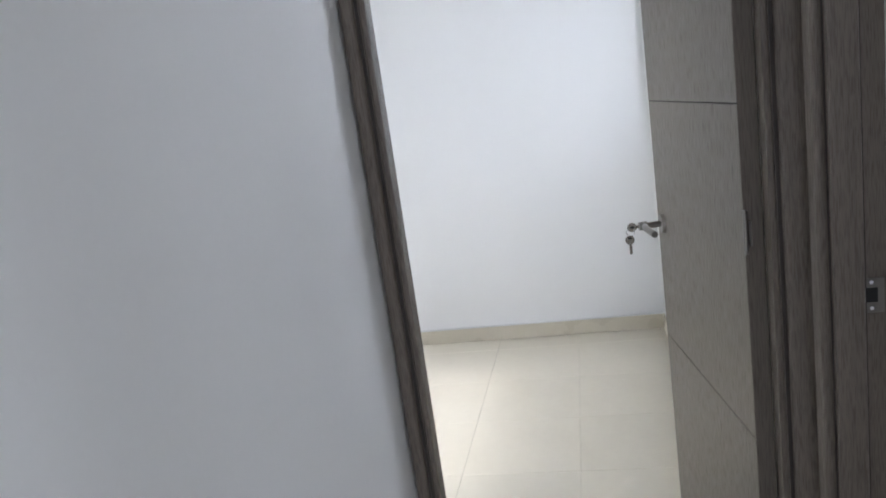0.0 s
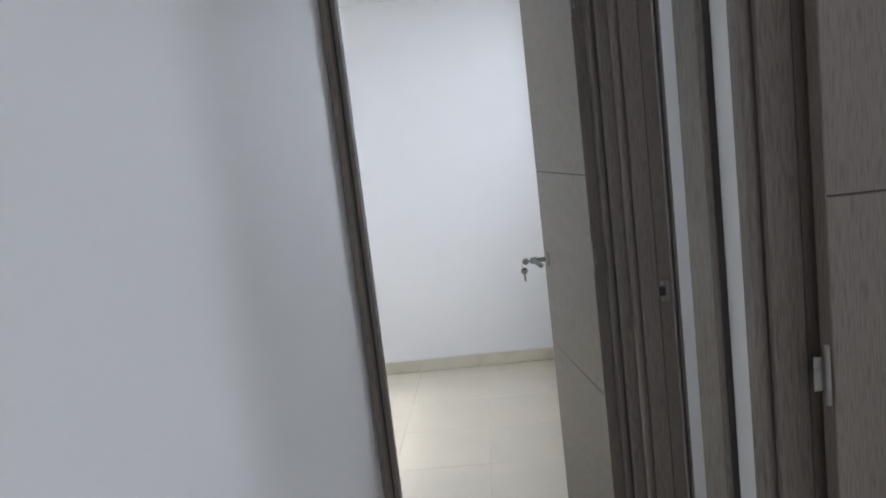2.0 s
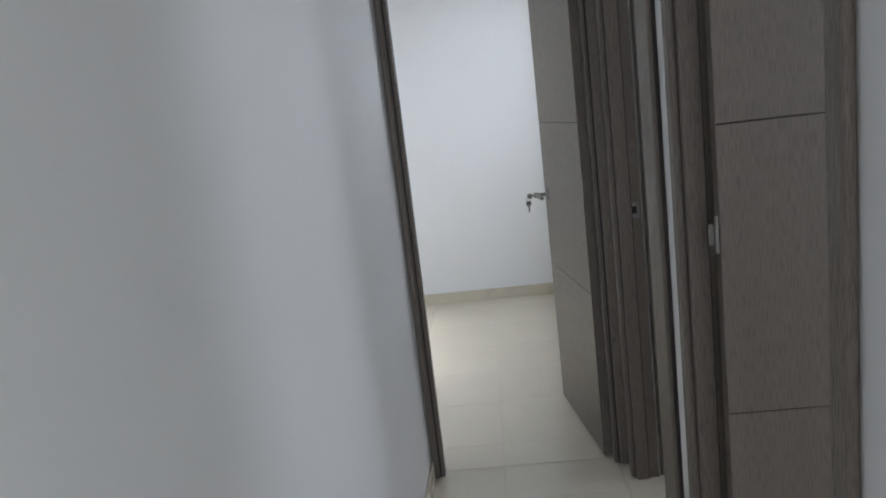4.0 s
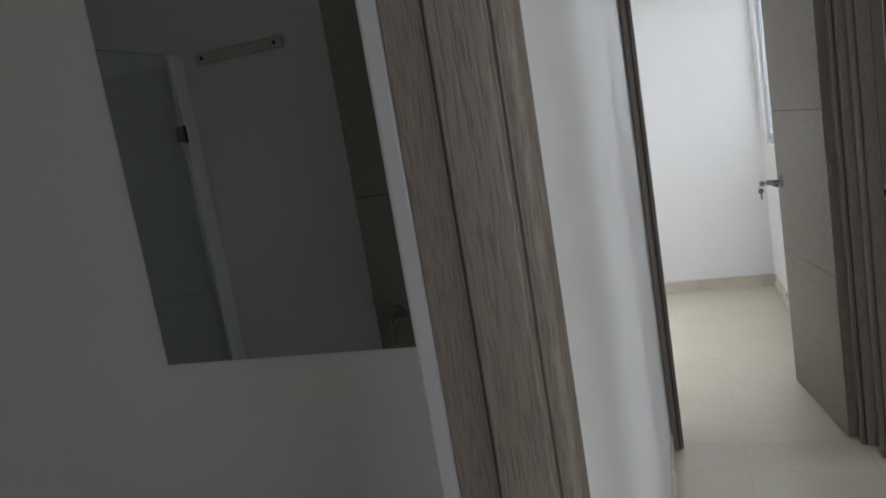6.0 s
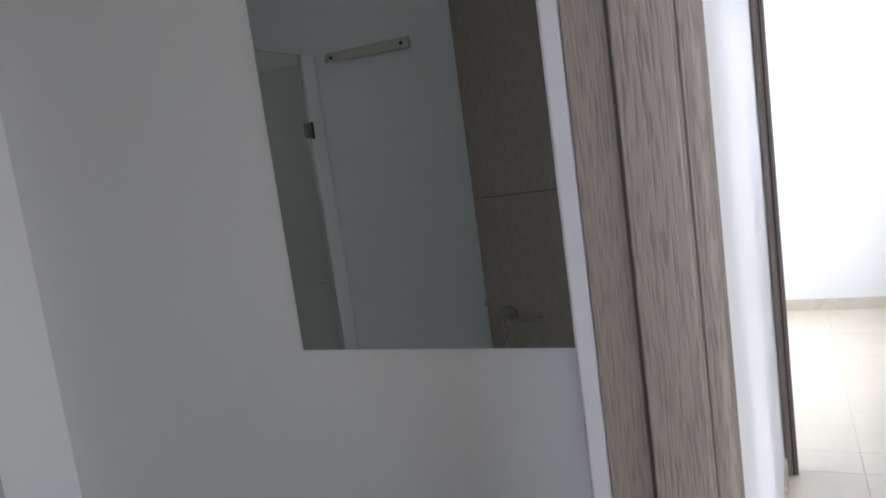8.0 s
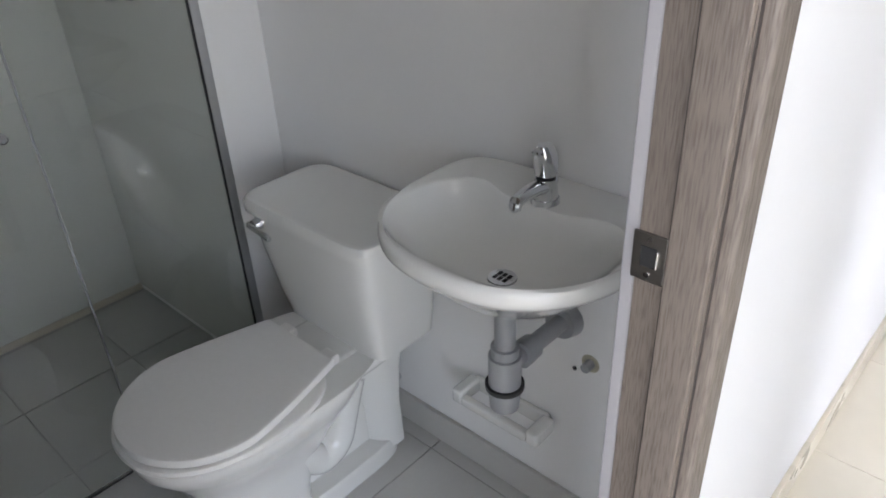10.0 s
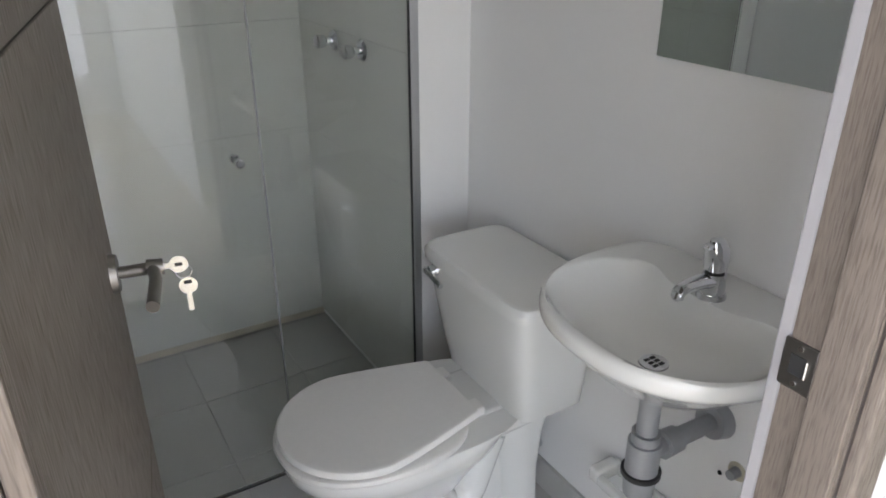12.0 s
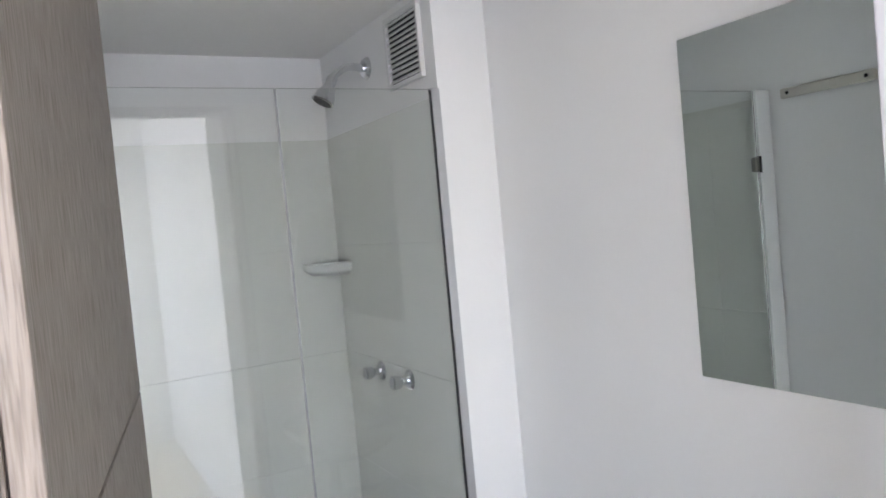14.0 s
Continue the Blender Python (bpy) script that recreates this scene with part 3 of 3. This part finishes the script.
    for x in (-0.075, 0.075):
        part("seat_hinge", boxed(x - 0.022, x + 0.022, 0.715, 0.752, 0.388, 0.412, bevel=0.006, segments=3), SEAT, root)

    def tank_ring(half, front, z, back=0.992, n=56):
        mid = (front + back) / 2
        pts = []
        for k in range(n):
            a = 2 * math.pi * k / n
            c, s = math.cos(a), math.sin(a)
            pts.append((half * math.copysign(abs(c) ** 0.22, c), mid + (back - mid) * math.copysign(abs(s) ** 0.30, s), z))
        return pts

    part("tank", lofted([tank_ring(0.150, 0.825, 0.372), tank_ring(0.172, 0.805, 0.385), tank_ring(0.184, 0.79, 0.46), tank_ring(0.197, 0.768, 0.59), tank_ring(0.203, 0.762, 0.674)]), CERAMIC, root)
    part("tank_lid", lofted([tank_ring(0.205, 0.758, 0.672), tank_ring(0.214, 0.750, 0.679), tank_ring(0.215, 0.749, 0.697), tank_ring(0.209, 0.756, 0.709), tank_ring(0.200, 0.765, 0.712)]), CERAMIC, root)
    lever = part("flush_lever", rodded((-0.150, 0.768, 0.655), (-0.150, 0.745, 0.655), 0.015, 0.013, 18), CHROME, root, "chrome flush lever")
    part("lever_arm", lofted([[(x, 0.742 + 0.006 * math.cos(a), 0.655 - dz + r * math.sin(a)) for a in (2 * math.pi * k / 14 for k in range(14))] for x, dz, r in ((-0.163, 0, 0.008), (-0.125, 0.004, 0.009), (-0.095, 0.010, 0.011), (-0.088, 0.012, 0.006))]), CHROME, lever)
    valve = part("supply_valve", rodded((0.02, 0.985, 0.155), (0.02, 0.930, 0.155), 0.014, 0.012, 16), CHROME, root, "small supply valve at the wall")
    part("supply_hose", tube(bmesh.new(), [(0.02, 0.935, 0.16), (0.03, 0.925, 0.23), (0.08, 0.90, 0.30), (0.09, 0.89, 0.385)], 0.006, 12), VINYL, valve)


def paper_holder():
    root = thing("paper_holder", pose(-0.53, 1.0, 0.245), "white ceramic wall bracket for paper below the basin", "paper holder")
    part("back_plate", boxed(-0.105, 0.105, -0.014, -0.001, -0.020, 0.020, bevel=0.005, segments=3), CERAMIC, root)
    for s in (-1, 1):
        part("bracket_arm", boxed(s * 0.105 - 0.016, s * 0.105 + 0.016, -0.080, -0.008, -0.020, 0.020, bevel=0.009, segments=4), CERAMIC, root)
    part("front_bar", boxed(-0.092, 0.092, -0.080, -0.060, -0.018, 0.008, bevel=0.006, segments=3), CERAMIC, root)


def mirror():
    root = thing("wall_mirror", pose(-0.665, 0.999, 1.182, 0, 0, 0), "frameless rectangular mirror fixed above the basin", "mirror")
    part("silvered_face", boxed(0, 0.50, -0.0062, -0.0035, 0, 0.62), MIRROR, root)
    part("backing", boxed(0.001, 0.499, -0.0034, -0.0008, 0.001, 0.619), PVC, root)


def wall_batten():
    root = thing("wall_batten", pose(-1.09, SOUTH, 1.82), "short cream plastic batten screwed to the wall", "wall fitting")
    part("batten", boxed(-0.155, 0.155, 0.0005, 0.016, -0.017, 0.017, bevel=0.006, segments=3), CREAM, root)
    for x in (-0.128, 0.128):
        part("screw", rodded((x, 0.0155, 0), (x, 0.0175, 0), 0.006, sides=12), DARK, root)


def shower_screen():
    root = thing("shower_screen", pose(-1.30, 0, 0), "clear glass shower screen with a hinged glass door", "shower screen")
    fixed = part("fixed_pane", boxed(-0.004, 0.004, 0.432, 0.832, LOW + 0.009, 1.84, bevel=0.0006, segments=1), GLASS, root)
    door = part("glass_door", boxed(-0.004, 0.004, -0.036, 0.428, LOW + 0.012, 1.84, bevel=0.0006, segments=1), GLASS, root)
    for g in (fixed, door):
        g.visible_shadow = False
    part("edge_profile", boxed(-0.010, 0.010, 0.822, 0.844, LOW + 0.002, 1.842, bevel=0.002), ALUMINIUM, root, "slim aluminium wall channel")
    part("profile_seal", boxed(-0.006, 0.006, 0.8195, 0.822, LOW + 0.003, 1.838), RUBBER, root)
    part("edge_profile", boxed(-0.012, 0.012, SOUTH + 0.009, -0.038, LOW + 0.002, 1.842, bevel=0.002), VINYL, root, "white upright that carries the glass door")
    part("door_edge_seal", boxed(-0.0035, 0.0035, 0.4285, 0.4315, LOW + 0.012, 1.838), PVC, root, "thin seal between the panes")
    part("floor_seal", boxed(-0.005, 0.005, -0.038, 0.820, LOW + 0.002, LOW + 0.009), RUBBER, root)
    for s in (-1, 1):
        knob = part("knob", rodded((s * 0.004, 0.373, 0.905), (s * 0.018, 0.373, 0.905), 0.008, 0.007, 18), CHROME, root, "small round chrome knob")
        part("knob_cap", lofted([[(s * x, 0.373 + r * math.cos(a), 0.905 + r * math.sin(a)) for a in (2 * math.pi * k / 20 for k in range(20))] for x, r in ((0.016, 0.007), (0.019, 0.0105), (0.027, 0.0105), (0.030, 0.007))]), CHROME, knob)
    for z in (0.30, 1.60):
        hinge = part("glass_hinge", boxed(-0.011, 0.011, -0.046, -0.016, z - 0.024, z + 0.024, bevel=0.002), NICKEL, root, "dull metal glass hinge")
        part("hinge_pin", rodded((0.010, -0.040, z - 0.027), (0.010, -0.040, z + 0.027), 0.005, sides=14), DARK, hinge)


def shower_tap(x):
    root = thing("shower_tap", pose(x, 0.826, 1.064), "round chrome shower tap on the tiled wall", "tap", "shower taps")
    part("escutcheon", rodded((0, 0.008, 0), (0, 0.0, 0), 0.030, 0.024, 28), CHROME, root)
    part("stem", rodded((0, 0.0, 0), (0, -0.022, 0), 0.011, 0.010, 18), CHROME, root)
    part("tap_knob", lofted([[(r * (1 + 0.06 * math.cos(6 * a)) * math.cos(a), y, r * (1 + 0.06 * math.cos(6 * a)) * math.sin(a)) for a in (2 * math.pi * k / 36 for k in range(36))] for y, r in ((-0.020, 0.013), (-0.025, 0.018), (-0.046, 0.020), (-0.051, 0.015))]), CHROME, root)


def shower_head():
    root = thing("overhead_shower", pose(-1.716, 0.845, 1.986), "chrome shower head on a bent arm", "shower head")
    part("escutcheon", rodded((0, -0.001, 0), (0, -0.012, 0), 0.034, 0.026, 28), CHROME, root)
    part("arm", tube(bmesh.new(), [(0, -0.005, 0), (0, -0.065, 0.006), (0, -0.105, -0.022), (0, -0.115, -0.036)], 0.0115), CHROME, root)
    nut = part("swivel", rodded((0, -0.111, -0.030), (0, -0.121, -0.050), 0.016, 0.015, 18), CHROME, root)
    part("bell", lofted([[tuple(Vector((0, -0.121, -0.050)) + d * Vector((0, -0.5, -0.866)) + r * (math.cos(a) * Vector((1, 0, 0)) + math.sin(a) * Vector((0, 0.866, -0.5)))) for a in (2 * math.pi * k / 28 for k in range(28))] for d, r in ((0, 0.015), (0.015, 0.020), (0.04, 0.030), (0.058, 0.034))]), CHROME, nut)
    c = Vector((0, -0.121, -0.050)) + 0.0585 * Vector((0, -0.5, -0.866))
    part("spray_face", rodded(c, c + 0.002 * Vector((0, -0.5, -0.866)), 0.029, sides=24), DARK, nut)


def vent_grille():
    root = thing("vent_grille", pose(-1.452, 0.845, 1.982), "white plastic ventilation grille with slanted slats", "vent")
    w, h = 0.101, 0.098
    part("backing", boxed(-w + 0.006, w - 0.006, -0.003, -0.0005, -h + 0.006, h - 0.006), DARK, root)
    for dims in ((-w, w, -0.014, -0.0006, h - 0.012, h), (-w, w, -0.014, -0.0006, -h, -h + 0.012), (-w, -w + 0.012, -0.014, -0.0006, -h + 0.012, h - 0.012), (w - 0.012, w, -0.014, -0.0006, -h + 0.012, h - 0.012)):
        part("frame", boxed(*dims, bevel=0.002), VINYL, root)
    for k in range(12):
        z = -h + 0.020 + k * (2 * h - 0.040) / 11
        bm = boxed(-w + 0.011, w - 0.011, -0.0015, 0.0015, -0.0055, 0.0055)
        bm.transform(pose(0, -0.008, z, -40))
        part("slat", bm, VINYL, root)


def soap_dish():
    root = thing("soap_dish", pose(-2.092, 0.835, 1.395), "white ceramic soap dish in the shower corner", "soap dish")
    ring = lambda r, z: [(0, 0, z)] + [(r * math.cos(a), -r * math.sin(a), z) for a in (math.pi / 2 * k / 14 for k in range(15))]
    part("dish", lofted([ring(0.10, -0.030), ring(0.125, -0.010), ring(0.130, 0.008), ring(0.122, 0.014), ring(0.10, 0.004)]), CERAMIC, root)


wash_basin()
basin_tap()
toilet()
paper_holder()
mirror()
wall_batten()
shower_screen()
shower_tap(-1.799)
shower_tap(-1.601)
shower_head()
vent_grille()
soap_dish()
hole = thing("wall_stub", pose(-0.375, 1.0, 0.42), "capped pipe stub and plaster patch below the basin", "pipe stub")
part("patch", rodded((0.035, 0.002, 0.03), (0.035, -0.0012, 0.03), 0.022, 0.020, 15), STAIN, hole)
part("stub", rodded((0.035, 0.0, 0.03), (0.035, -0.022, 0.03), 0.011, 0.010, 14), PVC, hole)
part("drill_hole", rodded((0, 0.001, 0), (0, -0.0014, 0), 0.005, sides=12), DARK, hole)


# ---- pieces of floors and walls ----
def tile_floor(parent_name, name, mat, x0, x1, y0, y1, ox, oy, sx, sy, joint, top):
    """Tiles laid on a grid that passes through (ox, oy); pieces at the edge are cut."""
    host, cut = bpy.data.objects[parent_name], {}
    for i in range(math.floor((x0 - ox) / sx), math.ceil((x1 - ox) / sx)):
        for j in range(math.floor((y0 - oy) / sy), math.ceil((y1 - oy) / sy)):
            a, b = max(x0, ox + i * sx + joint / 2), min(x1, ox + (i + 1) * sx - joint / 2)
            c, d = max(y0, oy + j * sy + joint / 2), min(y1, oy + (j + 1) * sy - joint / 2)
            if b - a < 0.01 or d - c < 0.01:
                continue
            key = (round(b - a, 3), round(d - c, 3))
            if key not in cut:
                cut[key] = mesh_of(name, boxed(-key[0] / 2, key[0] / 2, -key[1] / 2, key[1] / 2, -0.004, 0, bevel=0.0008, segments=1), mat, smooth=False)
            piece = new(name, cut[key])
            piece.parent, piece.location = host, ((a + b) / 2, (c + d) / 2, top)


def tile_wall(parent_name, m, length, height, size, joint):
    """Wall tiles in the local x-z plane, facing -y."""
    host, cut = bpy.data.objects[parent_name], {}
    for i in range(math.ceil(length / size[0])):
        for j in range(math.ceil(height / size[1])):
            a, b = i * size[0] + joint / 2, min(length, (i + 1) * size[0]) - joint / 2
            c, d = j * size[1] + joint / 2, min(height, (j + 1) * size[1]) - joint / 2
            key = (round(b - a, 3), round(d - c, 3))
            if key not in cut:
                cut[key] = mesh_of("wall_tile", boxed(-key[0] / 2, key[0] / 2, -0.008, -0.0005, -key[1] / 2, key[1] / 2, bevel=0.0003, segments=1), SHOWER_TILE, smooth=False)
            piece = new("wall_tile", cut[key])
            piece.parent = host
            piece.matrix_basis = m @ Matrix.Translation(((a + b) / 2, 0, (c + d) / 2))


tile_wall("wall_shower_duct", pose(-2.092, 0.845, 0), 0.79, 1.825, (0.25, 0.365), 0.0005)
tile_wall("wall_shower_west", pose(-2.10, SOUTH + 0.008, 0, 0, 0, 90), 0.944, 1.825, (0.25, 0.365), 0.0005)
tile_wall("wall_bathroom_south", pose(-1.302, SOUTH, 0, 0, 0, 180), 0.79, 1.825, (0.25, 0.365), 0.0005)
tile_floor("floor_bathroom", "floor_tile", BATH_TILE, -2.09, -T - 0.002, SOUTH + 0.002, 0.988, -1.09, 0.29, 0.33, 0.33, 0.003, LOW + 0.002)
tile_floor("floor", "floor_tile", PORCELAIN, -0.085, 0.86, -1.2, 3.148, 0.275, 2.90, 0.45, 0.45, 0.0014, 0.0)
tile_floor("floor", "floor_tile", PORCELAIN, -2.5, 0.745, 3.150, 5.768, 0.275, 2.90, 0.45, 0.45, 0.0014, 0.0)
tile_floor("floor", "floor_tile", PORCELAIN, 0.862, 3.1, 0.80, 3.06, 0.275, 2.90, 0.45, 0.45, 0.0014, 0.0)
tile_floor("floor", "floor_tile", PORCELAIN, 0.862, 3.1, -1.2, 0.70, 0.275, 2.90, 0.45, 0.45, 0.0014, 0.0)
tile_floor("floor", "floor_tile", PORCELAIN, -2.5, 3.1, -4.6, -1.202, 0.275, 2.90, 0.45, 0.45, 0.0014, 0.0)
